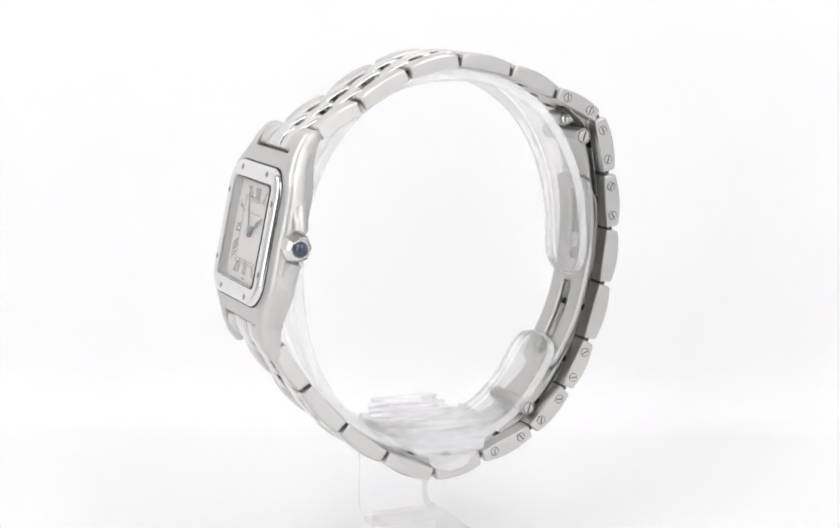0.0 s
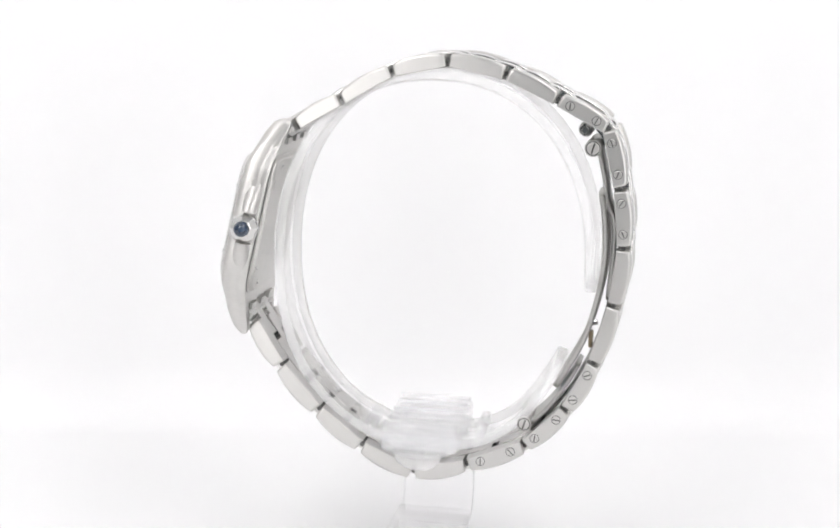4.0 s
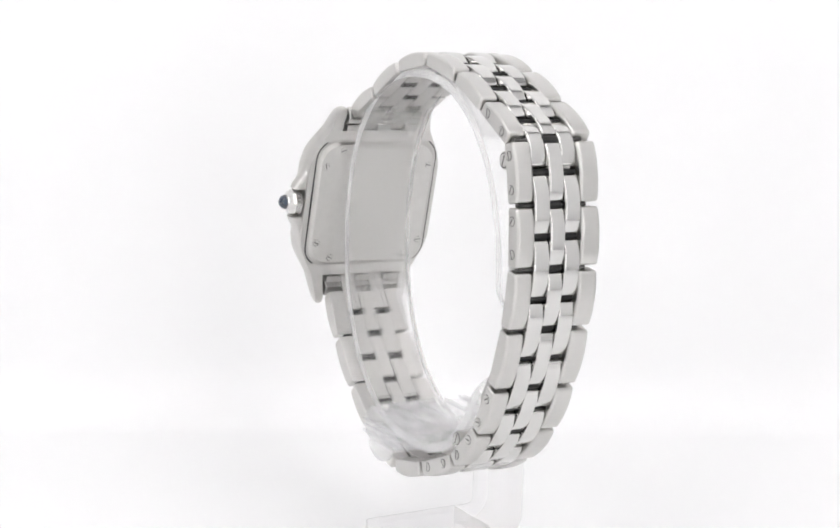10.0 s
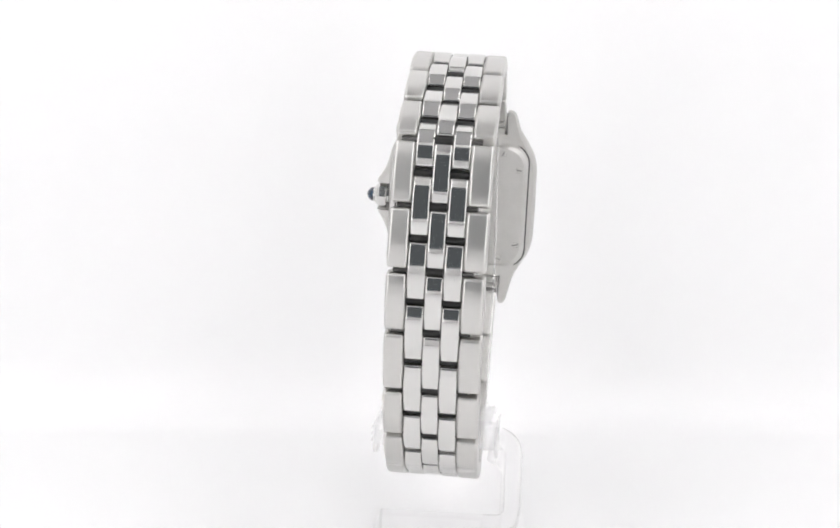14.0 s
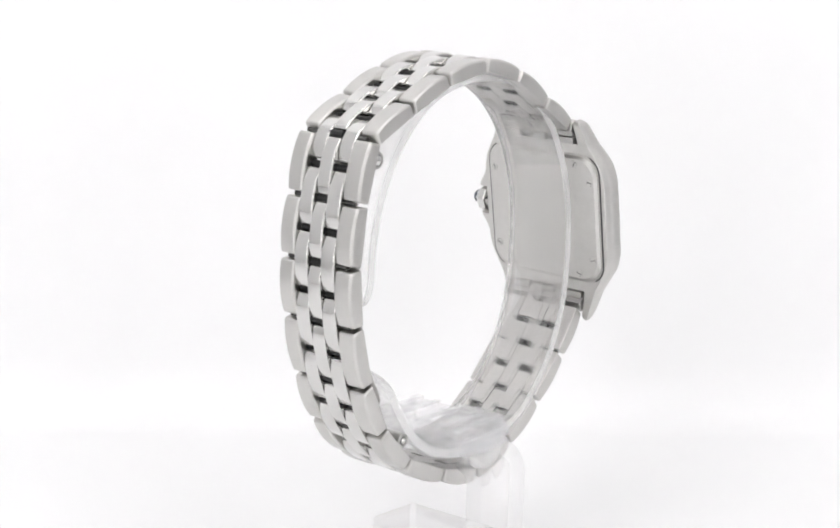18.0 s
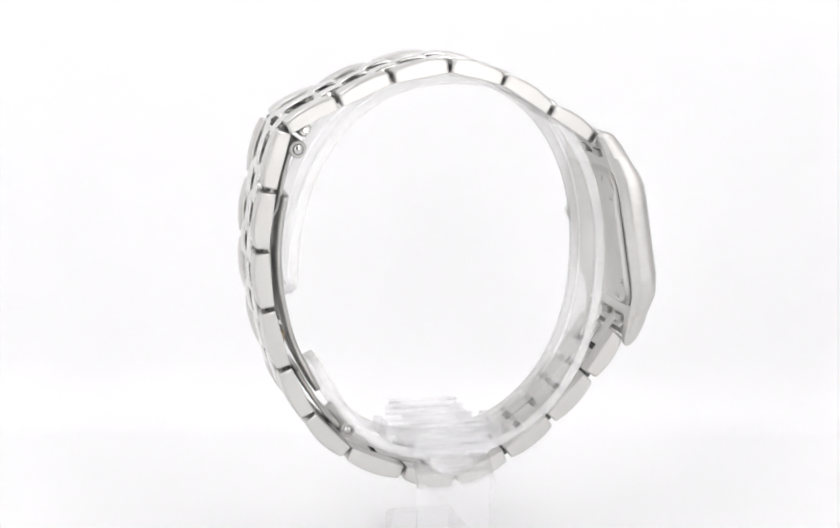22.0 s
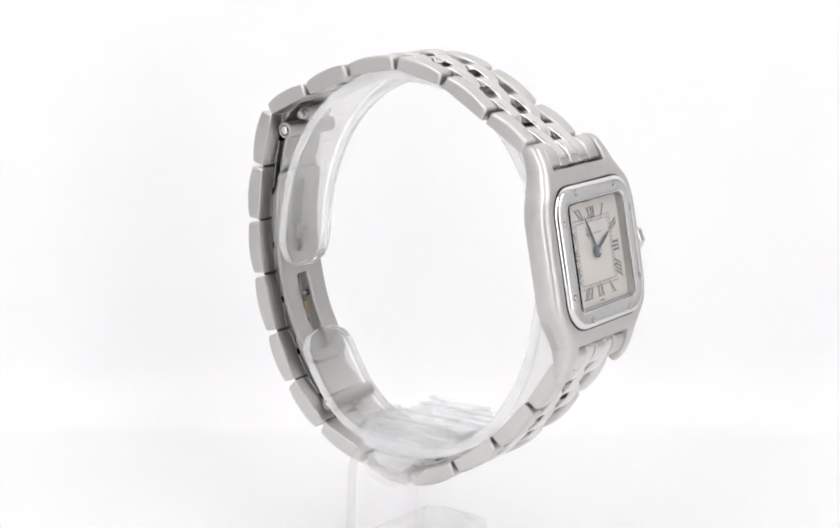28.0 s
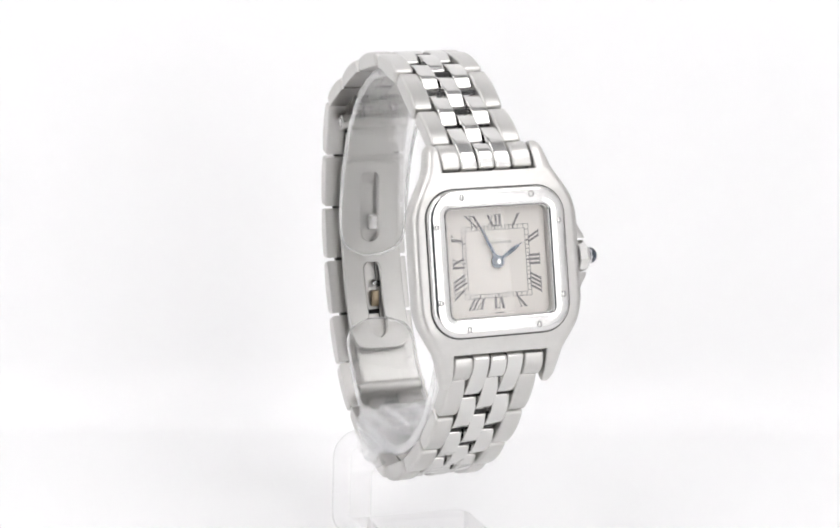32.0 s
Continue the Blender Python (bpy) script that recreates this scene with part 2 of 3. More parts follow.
SCREWED = (5, 6, 7, 10, 11, 12)
for i in range(LAST):
    a, b = joint(i), joint(i + 1)
    for c in (0, 2, 4):
        y0, y1 = column(c, (a + b) / 2)
        name = "center_link" if c == 2 else "outer_link"
        ob = part(name, link_mesh(a, b, y0, y1, **((OPEN_ARCH if i > 12 else HIGH_ARCH if i < 5 else ARCH) if c == 2 else LOW_DOME if i < 6 else {})), link_polish if c == 2 else brushed, watch)
        brush_inside(ob)
        if c == 0 and i in SCREWED:
            t = (b - a).normalized()
            n = outward((a + b) / 2, t)
            for f in (0.24, 0.76):
                p = a.lerp(b, f) + n * 0.12
                screw(ob, (p.x, y0, p.z), (0, -1, 0), 0.54, turn=rng.uniform(0, 3))
    if i < LAST - 1:
        for c in (1, 3):
            y0, y1 = column(c, joint(i + 1))
            m0, m1, k = halfway(i), halfway(i + 1), joint(i + 1)
            brush_inside(part("inner_link", link_mesh(m0, m1, y0, y1, bend=k, **(ARCH if 5 < i < 12 else HIGH_ARCH if i < 12 else OPEN_ARCH)), link_polish, watch))
# Pins in shade-dark steel; a wider dark filler blackens each centre gap.
for i in range(1, LAST):
    p = joint(i)
    part("pin", rod(bmesh.new(), (p.x, -5.1, p.z), (p.x, 4.9, p.z), 0.36, 10), shaded_pin, watch)
    part("gap_filler", rod(bmesh.new(), (p.x, -1.25, p.z), (p.x, 1.1, p.z), 0.58, 10), deep_shade_steel, watch, "dark filler painting the shade in the centre gap")
# These pins carry the painted shade of the inner gaps.
for i in range(LAST):
    p = halfway(i)
    part("pin", rod(bmesh.new(), (p.x, -3.6, p.z), (p.x, 3.6, p.z), 0.48, 10), deep_shade_steel, watch)

# ---- the case: u towards the crown, v up the dial, w out of the dial ----
TILT = radians(11.3)
CASE_AT = Vector((-22.65, -0.40, -1.2))
U, V, W = Vector((0, -1, 0)), Vector((math.sin(TILT), 0, math.cos(TILT))), Vector((-math.cos(TILT), 0, math.sin(TILT)))


def on_case(u, v, w):
    return CASE_AT + U * u + V * v + W * w


SIDE = [(0, 11.15), (5.6, 11.1), (7.6, 10.6), (9.6, 9.5), (11.4, 8.45), (13.4, 7.95), (15.4, 7.5)]
FRONT = [(0, 3.95), (8.4, 3.9), (10.4, 3.3), (12.3, 2.75), (14.3, 1.7), (15.5, 0.5)]
BACK = [(0, 0.35), (9.5, 0.3), (12.4, -0.1), (14.4, -0.7), (15.5, -0.75)]


def straight(x, table):
    for (a, p), (b, q) in zip(table, table[1:]):
        if x <= b:
            return p + (q - p) * max(0.0, (x - a) / (b - a))
    return table[-1][1]


def line(x, table, soft=0.5):
    """The table's outline with its corners rounded off."""
    return sum(straight(min(table[-1][0], abs(x + soft * k / 4)), table) for k in range(-4, 5)) / 9


def case_section(u0, u1, v, front, back, r0, r1, pit=None):
    """A ring at height v from u0 to u1, with rounded front corners of radius r0 and r1."""
    pts = []
    k = min(1.0, (front - back) / 4.0, (u1 - u0) / 4.0)
    waist = [(0.50, 0.0), (0.32, 0.3), (0.30, 0.8), (0.10, 1.25), (0.0, 1.5)]
    pts += [(u0 + c * k, back + d * k) for c, d in reversed(waist)] + [(u1 - c * k, back + d * k) for c, d in waist]
    for j in range(5):
        a = radians(90 * j / 4)
        pts.append((u1 - r1 + r1 * math.cos(a), front - r1 + r1 * math.sin(a)))
    if pit is not None:
        h = min(7.85, u1 - r1 - 0.05)
        pts += [(h, front), (h, front - pit), (-h, front - pit), (-h, front)]
    for j in range(5):
        a = radians(90 + 90 * j / 4)
        pts.append((u0 + r0 + r0 * math.cos(a), front - r0 + r0 * math.sin(a)))
    return [on_case(u, v, w) for u, w in pts]


RECESS = 11.2
bm = bmesh.new()
levels = [-RECESS + 2 * RECESS * k / 48 for k in range(49)]
loft(bm, [case_section(0.2 - line(abs(v), SIDE), line(abs(v), SIDE), v, line(abs(v), FRONT), line(abs(v), BACK), 1.0, 1.0, 1.4 if abs(v) < 7.85 else 0.01) for v in levels])
case = part("case_body", bm, satin, watch, "satin-brushed steel case middle")
for sv in (1, -1):
    for su in (1, -1):
        rings = []
        tip = 14.8 if sv > 0 else 15.5
        for k in range(15):
            f = k / 14
            v = RECESS + (tip - RECESS) * math.sin(f * math.pi / 2)
            e = max(0.0, (v - tip + 1.0))
            s = 1 - math.sqrt(max(0.0, 1 - e * e))
            inner, outer = 6.12 + s * 0.5, line(v, SIDE) - s * 0.6
            fr, bk = line(v, FRONT), line(v, BACK)
            half = (fr - bk) * 0.5
            fr, bk = fr - s * half * 0.8, bk + s * half * 0.7
            r = min(1.0 - 0.2 * f, (outer - inner) * 0.55, (fr - bk) * 0.5)
            u0, u1 = (inner, outer) if su > 0 else (0.2 - outer, -inner)
            rings.append(case_section(u0, u1, sv * v, fr, bk, r if su < 0 else 0.25, r if su > 0 else 0.25))
        part("lug", loft(bmesh.new(), rings), satin, watch, "curved satin steel lug")
# crown guards
for sv in (1, -1):
    rings = []
    for k in range(12):
        f = k / 11
        v = 8.0 + (2.15 - 8.0) * f
        swell = 2.05 * f ** 2.4 if k < 11 else 1.8
        u1 = line(v, SIDE) - 0.25 + swell
        lo, hi = 0.35 + 0.25 * f, 3.3 - 0.75 * f
        mid, half = (lo + hi) / 2, (hi - lo) / 2
        sec = [(9.6, lo)] + [(u1 - 0.9 + 0.9 * math.cos(radians(-90 + 180 * j / 8)), mid + half * math.sin(radians(-90 + 180 * j / 8))) for j in range(9)] + [(9.6, hi)]
        rings.append([on_case(u, sv * v, w) for u, w in sec])
    part("crown_guard", loft(bmesh.new(), rings), satin, watch, "rounded steel shoulder beside the crown")

# bezel
bm = bmesh.new()
prof = [(9.05, 3.45), (9.10, 3.85), (9.05, 4.15), (8.92, 4.42), (8.70, 4.60), (8.40, 4.69), (8.1, 4.71), (7.25, 4.71), (6.95, 4.65), (6.78, 4.5), (6.75, 3.3)]
rings = []
for h, w in prof:
    f = (h - 6.75) / 2.35
    rings.append([on_case(u, v, w) for u, v in round_rect(h, h, 0.8 + 2.9 * f, 10)])
loft(bm, rings, closed=True)
# A dark strip paints the shade of a groove round the bezel.
gap = bmesh.new()
loft(gap, [[on_case(u, v, w) for u, v in round_rect(h, h, 3.8, 10)] for h, w in ((9.0, 3.7), (9.0, 4.03), (9.2, 4.03), (9.2, 3.7))], closed=True)
part("bezel_groove_shade", gap, gap_shade, watch, "thin dark strip painting groove shade round the bezel")
bezel = part("bezel", bm, bright_polish, watch, "polished square steel bezel with eight screws")
for u, v in ((4.6, 8.05), (-4.6, 8.05), (4.6, -8.05), (-4.6, -8.05), (8.05, 4.6), (-8.05, 4.6), (8.05, -4.6), (-8.05, -4.6)):
    screw(bezel, on_case(u, v, 4.70), W, 0.33, turn=rng.uniform(0, 3), tall=0.16, slot=False)

# dial and its print
DIAL = 3.35
bm = bmesh.new()
loft(bm, [[on_case(u, v, w) for u, v in round_rect(7.05, 7.05, 0.9, 5)] for w in (DIAL - 0.3, DIAL)])
dial = part("dial", bm, dial_paint, watch, "ivory dial with grey roman numerals", 20)


bm = bmesh.new()
loft(bm, [[on_case(u, v, w) for u, v in round_rect(h, h, 0.85, 5)] for h, w in ((6.74, DIAL), (6.74, 4.36), (6.64, 4.36), (6.62, DIAL + 0.01))], closed=True)
part("dial_rim", bm, inner_steel, dial, "thin upright steel rim round the dial")


def slab(bm, pts, w0=DIAL + 0.005, w1=DIAL + 0.03):
    loft(bm, [[on_case(u, v, w) for u, v in pts] for w in (w0, w1)])


def bar(bm, p, q, thick, mapper):
    """A stroke from p to q in a numeral's own plane, with ends cut level."""
    h = thick / 2
    slab(bm, [mapper(*c) for c in ((p[0] - h, p[1]), (p[0] + h, p[1]), (q[0] + h, q[1]), (q[0] - h, q[1]))])


GLYPH = {"I": 0.62, "V": 1.12, "X": 1.12}


def numeral(word, hour):
    ang = radians(30 * hour)
    side = ((hour + 1) % 12) // 3
    spot = {0: (math.tan(ang) * 5.0, 5.15), 1: (5.15, 5.0 / math.tan(ang) if side == 1 else 0), 2: (-math.tan(ang) * 5.0, -5.15), 3: (-5.15, -5.0 / math.tan(ang) if side == 3 else 0)}[side]
    P, R = {0: ((1, 0), (0, 1)), 1: ((0, -1), (1, 0)), 2: ((-1, 0), (0, -1)), 3: ((0, 1), (-1, 0))}[side]
    lean = (spot[0] * P[0] + spot[1] * P[1]) / 5.15
    tall = 1.36

    def mapper(p, r):
        p = p + lean * r
        return (spot[0] * 0.98 + P[0] * p + R[0] * r, spot[1] * 0.98 + P[1] * p + R[1] * r)
    wide = sum(GLYPH[g] for g in word) * 0.82
    at = -wide / 2
    bm = bmesh.new()
    lo, hi = -tall / 2, tall / 2
    for g in word:
        gw = GLYPH[g] * 0.82
        m = at + gw / 2
        if g == "I":
            bar(bm, (m, lo), (m, hi), 0.29, mapper)
            ends = [(m, lo, 0.46), (m, hi, 0.46)]
        elif g == "V":
            bar(bm, (m - 0.30, hi), (m, lo), 0.30, mapper)
            bar(bm, (m + 0.30, hi), (m + 0.04, lo), 0.10, mapper)
            ends = [(m - 0.30, hi, 0.44), (m + 0.30, hi, 0.34)]
        else:
            bar(bm, (m - 0.30, hi), (m + 0.30, lo), 0.30, mapper)
            bar(bm, (m + 0.30, hi), (m - 0.30, lo), 0.10, mapper)
            ends = [(m - 0.30, hi, 0.42), (m + 0.30, hi, 0.34), (m - 0.30, lo, 0.34), (m + 0.30, lo, 0.42)]
        for ex, er, ew in ends:
            slab(bm, [mapper(*c) for c in ((ex - ew / 2, er - 0.05), (ex + ew / 2, er - 0.05), (ex + ew / 2, er + 0.05), (ex - ew / 2, er + 0.05))])
        at += gw
    part("numeral", bm, print_ink, dial, "roman numeral " + word, 0)


for hour, word in enumerate("XII I II III IIII V VI VII VIII IX X XI".split()):
    numeral(word, hour)

bm = bmesh.new()
for h in (4.42, 3.92):
    for k in range(4):
        c, s = (1, 0, -1, 0)[k], (0, 1, 0, -1)[k]
        pts = [(-h - 0.03, h - 0.03), (h + 0.03, h - 0.03), (h + 0.03, h + 0.03), (-h - 0.03, h + 0.03)]
        slab(bm, [(c * u - s * v, s * u + c * v) for u, v in pts], DIAL + 0.005, DIAL + 0.02 + 0.001 * k)
for k in range(60):
    a = radians(6 * k)
    d = Vector((math.sin(a), math.cos(a)))
    d = d / max(abs(d.x), abs(d.y))
    across = Vector((0, 1)) if abs(d.x) < abs(d.y) else Vector((1, 0))
    p0 = d * 4.17 - across * 0.23
    p1 = d * 4.17 + across * 0.23
    t = Vector((across.y, across.x)) * (0.09 if k % 5 == 0 else 0.035)
    slab(bm, [tuple(p0 - t), tuple(p0 + t), tuple(p1 + t), tuple(p1 - t)], DIAL + 0.005, DIAL + 0.026)
part("minute_track", bm, print_ink, dial, "square grey railway minute track", 0)
bm = bmesh.new()
for k in range(7):
    u = -1.75 + k * 0.56
    slab(bm, [(u, 2.2), (u + 0.44, 2.2), (u + 0.44, 2.5), (u, 2.5)], DIAL + 0.004, DIAL + 0.012)
part("maker_mark", bm, pale_ink, dial, "row of plain grey bars on the dial", 0)
bm = bmesh.new()
slab(bm, [(-0.5, -6.38), (0.5, -6.38), (0.5, -6.22), (-0.5, -6.22)])
part("small_print", bm, print_ink, dial, "plain grey bar", 0)


def hand(name, du, dv, length, width, w, label):
    d = Vector((du, dv)).normalized()
    s = Vector((d.y, -d.x))
    pts = [s * 0.16 - d * 0.2, s * 0.20 + d * 1.0, s * width + d * (length * 0.62), d * length, -s * width + d * (length * 0.62), -s * 0.20 + d * 1.0, -s * 0.16 - d * 0.2]
    bm = bmesh.new()
    loft(bm, [[on_case(p.x, p.y, q) for p in pts] for q in (w, w + 0.08)])
    ring = [(0.80 * math.cos(k * math.pi / 12), 0.80 * math.sin(k * math.pi / 12)) for k in range(24)]
    loft(bm, [[on_case(u, v, q) for u, v in ring] for q in (w - 0.004, w + 0.084)])
    part(name, bm, blued, watch, label)


hand("hour_hand", 3.5, 2.2, 4.2, 0.28, DIAL + 0.20, "short blued steel sword hand")
hand("minute_hand", -2.3, 5.0, 5.4, 0.18, DIAL + 0.38, "long blued steel sword hand")
part("hand_hub", lathe(bmesh.new(), [(0, 0.34), (0.72, 0.34), (0.78, 0.24)], on_case(0, 0, DIAL), W, 16), polished, watch)

bm = bmesh.new()
loft(bm, [[on_case(u, v, w) for u, v in round_rect(h, h, 0.85, 5)] for h, w in ((6.74, 4.40), (6.74, 4.62), (6.64, 4.68))])
crystal = part("crystal", bm, crystal_glass, watch, "flat clear watch crystal")
crystal.visible_shadow = False

# crown: an eight-sided knob with a blue stone
crown_at = on_case(10.9, -0.1, 1.75)
bm = lathe(bmesh.new(), [(0, 1.3), (0.3, 1.3), (0.31, 1.9), (0.42, 2.02), (1.35, 2.02), (1.55, 1.88), (2.05, 1.28), (2.12, 1.14), (2.36, 1.08)], crown_at, U, 8)
crown = part("crown", bm, link_polish, watch, "faceted steel crown", 20)
bm = lathe(bmesh.new(), [(2.3, 1.05), (2.6, 1.02), (2.9, 0.86), (3.15, 0.57), (3.30, 0.23), (3.33, 0.01)], crown_at, U, 20)
part("cabochon", bm, sapphire, crown, "dark blue cabochon stone", 60)

# case back plate with eight screws
bm = bmesh.new()
loft(bm, [[on_case(u, v, w) for u, v in round_rect(h, h, 3.0, 8)] for h, w in ((9.7, 0.45), (9.7, 0.2), (9.45, 0.12), (9.42, 0.0), (9.1, -0.28))])
# A dark strip paints the shaded gap round the back plate.
gap = bmesh.new()
loft(gap, [[on_case(u, v, w) for u, v in round_rect(h, h, 3.2, 8)] for h, w in ((9.65, 0.4), (9.65, 0.29), (9.9, 0.29), (9.9, 0.4))], closed=True)
part("back_groove_shade", gap, gap_shade, watch, "dark strip painting groove shade round the case back")
back = part("case_back", bm, satin, watch, "satin steel case back plate with screws")
for u, v in ((8.4, 5.9), (8.4, -5.9), (-8.4, 5.9), (-8.4, -5.9), (5.9, 8.3), (-5.9, 8.3), (5.9, -8.3), (-5.9, -8.3)):
    screw(back, on_case(u, v, -0.26), -W, 0.45, turn=rng.uniform(0, 3), tall=0.10)
bm = bmesh.new()
for k, (w0, v0) in enumerate(((2.4, 2.6), (1.8, -4.8))):
    loft(bm, [[on_case(u, v, w) for u, v in ((-w0, v0 - 0.22), (w0, v0 - 0.22), (w0, v0 + 0.22), (-w0, v0 + 0.22))] for w in (-0.27, -0.295)])
part("engraving", bm, satin, back, "faint engraved bars", 0)

# end links in the two recesses of the case
for sv, jn, mid in ((1, 0, 0), (-1, LAST, LAST - 1)):
    start = on_case(0, sv * (RECESS - 0.25), 1.55)
    start.y = 0
    for c in range(5):
        bend = on_case(0, sv * 13.0, 0.95 if c % 2 == 0 else 0.6)
        bend.y = 0
        stop = joint(jn) if c % 2 == 0 else halfway(mid)
        y0, y1 = column(c, start)
        bm = link_mesh(start, stop, y0, y1, bend=bend, top=1.45, end_top=0.95, low=-0.75, gap=0.3, r=0.30, curve=3)
        brush_inside(part("end_link", bm, brushed if c in (0, 4) else link_polish, watch))
        u0, u1 = -y1 + CASE_AT.y + 0.05, -y0 + CASE_AT.y - 0.05
        for v0, v1, w0 in ((RECESS + 0.1, RECESS + 1.0, -0.35), (RECESS + 1.35, RECESS + 2.3, -0.55)):
            if c % 2 and v0 < RECESS + 1:
                continue
            bm = bmesh.new()
            loft(bm, [[on_case(u, sv * v, w) for u, v in ((u0, v0), (u1, v0), (u1, v1), (u0, v1))] for w in (w0, w0 + 0.9)])
            part("end_tube", bm, inner_steel, watch)
    bm = rod(bmesh.new(), on_case(-5.9, sv * 13.2, 0.6), on_case(5.9, sv * 13.2, 0.6), 0.5, 12)
    part("spring_bar", bm, inner_steel, watch)


# ---- folding clasp inside the bracelet ----
def strip(points, y0, y1, thick, slots=(), wide=1.2, mid=0.1):
    """A bent blade along points (x, z), with rounded ends and oblong windows over the heights given in slots."""
    bm = bmesh.new()
    pts = [Vector((x, 0, z)) for x, z in points]
    fine = []
    n = len(pts)
    for i in range(n - 1):
        p0, p1, p2, p3 = pts[max(0, i - 1)], pts[i], pts[i + 1], pts[min(n - 1, i + 2)]
        for k in range(26):
            t = k / 26
            fine.append(0.5 * (2 * p1 + (p2 - p0) * t + (2 * p0 - 5 * p1 + 4 * p2 - p3) * t * t + (3 * p1 - p0 - 3 * p2 + p3) * t ** 3))
    fine.append(pts[-1])
    m = len(fine)

    def section(i, a, b):
        p = fine[i]
        t = (fine[min(m - 1, i + 1)] - fine[max(0, i - 1)]).normalized()
        o = outward(p, t)
        c = thick * 0.28
        return [p + o * q + Vector((0, y, 0)) for y, q in ((a, c), (a + c, 0), (b - c, 0), (b, c), (b, thick - c), (b - c, thick), (a + c, thick), (a, thick - c))]

    def width(i):
        edge = min(i, m - 1 - i)
        s = 0.0 if edge > 11 else (1 - math.sqrt(max(0.0, 1 - (1 - edge / 11) ** 2))) * (y1 - y0) * 0.28
        return y0 + s, y1 - s

    def hole(i):
        for top, low in slots:
            if low < fine[i].z < top:
                near = min(top - fine[i].z, fine[i].z - low)
                return wide * math.sqrt(max(0.02, 1 - max(0.0, 1 - near / wide) ** 2))
        return 0.0
    run = []
    for i in range(m):
        h = hole(i)
        if run and (hole(run[-1]) > 0) != (h > 0):
            blade_run(bm, run + [i], section, width, hole, mid)
            run = [i]
        else:
            run.append(i)
    blade_run(bm, run, section, width, hole, mid)
    return bm


def blade_run(bm, run, section, width, hole, mid):
    if len(run) < 2:
        return
    if hole(run[len(run) // 2]) > 0:
        loft(bm, [section(i, width(i)[0], mid - max(0.15, hole(i))) for i in run])
        loft(bm, [section(i, mid + max(0.15, hole(i)), width(i)[1]) for i in run])
    else:
        loft(bm, [section(i, *width(i)) for i in run])


part("clasp_blade", strip([(21.2, 11.4), (22.2, 7.5), (22.95, 3.4), (23.8, 1.4), (23.95, -2.5), (23.45, -9.6)], -3.6, 3.6, 0.6), inner_steel, watch, "upper folding clasp blade")
part("clasp_blade", strip([(21.9, 5.2), (22.5, 2.0), (22.8, -3.0), (22.2, -8.5), (20.4, -15.0), (16.8, -21.8)], -4.5, 4.5, 0.75, ((3.6, -6.9), (-9.7, -20.2))), inner_steel, watch, "long curved clasp blade with two oblong slots")
part("clasp_blade", strip([(20.1, -18.2), (18.8, -20.6), (16.1, -24.6), (13.4, -27.3)], -3.8, 3.8, 0.6), inner_steel, watch, "lower folding clasp blade")
part("catch", box(bmesh.new(), 22.6, 23.4, -1.1, 0.4, -5.2, -3.0, 0.2), polished, watch, "steel catch in the clasp slot")
part("catch", box(bmesh.new(), 21.3, 21.9, -0.9, 0.3, -16.6, -14.2, 0.2), brass, watch, "small worn brass-toned catch plate")
part("catch", rod(bmesh.new(), (22.4, -0.3, -13.0), (21.7, -0.3, -13.2), 0.35, 10), polished, watch, "round steel stud")
for x, z, r in ((21.0, 11.15, 1.15), (13.4, -26.9, 1.0)):
    hinge = part("hinge_pin", rod(bmesh.new(), (x, -5.0, z), (x, 5.0, z), r, 18, 0.12), inner_steel, watch, "steel hinge barrel of the clasp")
    screw(hinge, (x, -5.0, z), (0, -1, 0), r * 0.72, turn=0.5)
    screw(hinge, (x, 5.0, z), (0, 1, 0), r * 0.55, tall=0.3, slot=False)
knuckle = part("clasp_loop", rod(bmesh.new(), (19.7, -2.0, 13.35), (19.7, 2.2, 13.35), 0.98, 18, 0.12), inner_steel, watch, "short steel knuckle of the clasp")
for y0, y1, r in ((-2.7, -2.0, 0.80), (2.2, 2.9, 0.80), (-3.2, -2.7, 0.52), (2.9, 3.4, 0.52)):
    part("pin_end", rod(bmesh.new(), (19.7, y0, 13.35), (19.7, y1, 13.35), r, 16, 0.15), polished, knuckle)

# ---- the clear stand: an open oval cuff on a block, with a bent foot ----
stand = tagged(new("watch_stand"), "clear acrylic display stand with an open cuff, holding the watch", "stand")


def cuff_spot(a):
    """A point on the cuff's outer face at the angle a, and the way out of it there."""
    ca, sa = math.cos(a), math.sin(a)
    full = 0.92
    q = min(1.0, max(0.0, (math.degrees(a) - 285) / 40))
    p = Vector((0.1 + 22.2 * math.copysign(abs(ca) ** full, ca) - 1.5 * q * q * (3 - 2 * q), 0, 40.25 + 26.4 * math.copysign(abs(sa) ** full, sa)))
    return p, Vector((ca / 22.2, 0, sa / 26.4)).normalized()


CUFF_START, CUFF_END, CUFF_STEPS = radians(-6.0), radians(333.5), 200


def cuff_mesh():
    y0, y1, thick, c, n = -2.9, 7.0, 1.7, 0.25, CUFF_STEPS
    rings = []
    for i in range(n + 1):
        p, o = cuff_spot(CUFF_START + (CUFF_END - CUFF_START) * i / n)
        e = min(i, n - i)
        s = 0.0 if e > 5 else (1 - math.sqrt(1 - (1 - e / 5.0) ** 2)) * 3.4
        sec = ((y0 + s, -c), (y0 + s + c, 0), (y1 - s - c, 0), (y1 - s, -c), (y1 - s, -thick + c), (y1 - s - c, -thick), (y0 + s + c, -thick), (y0 + s, -thick + c))
        rings.append([p + o * q + Vector((0, y, 0)) for y, q in sec])
    return loft(bmesh.new(), rings)


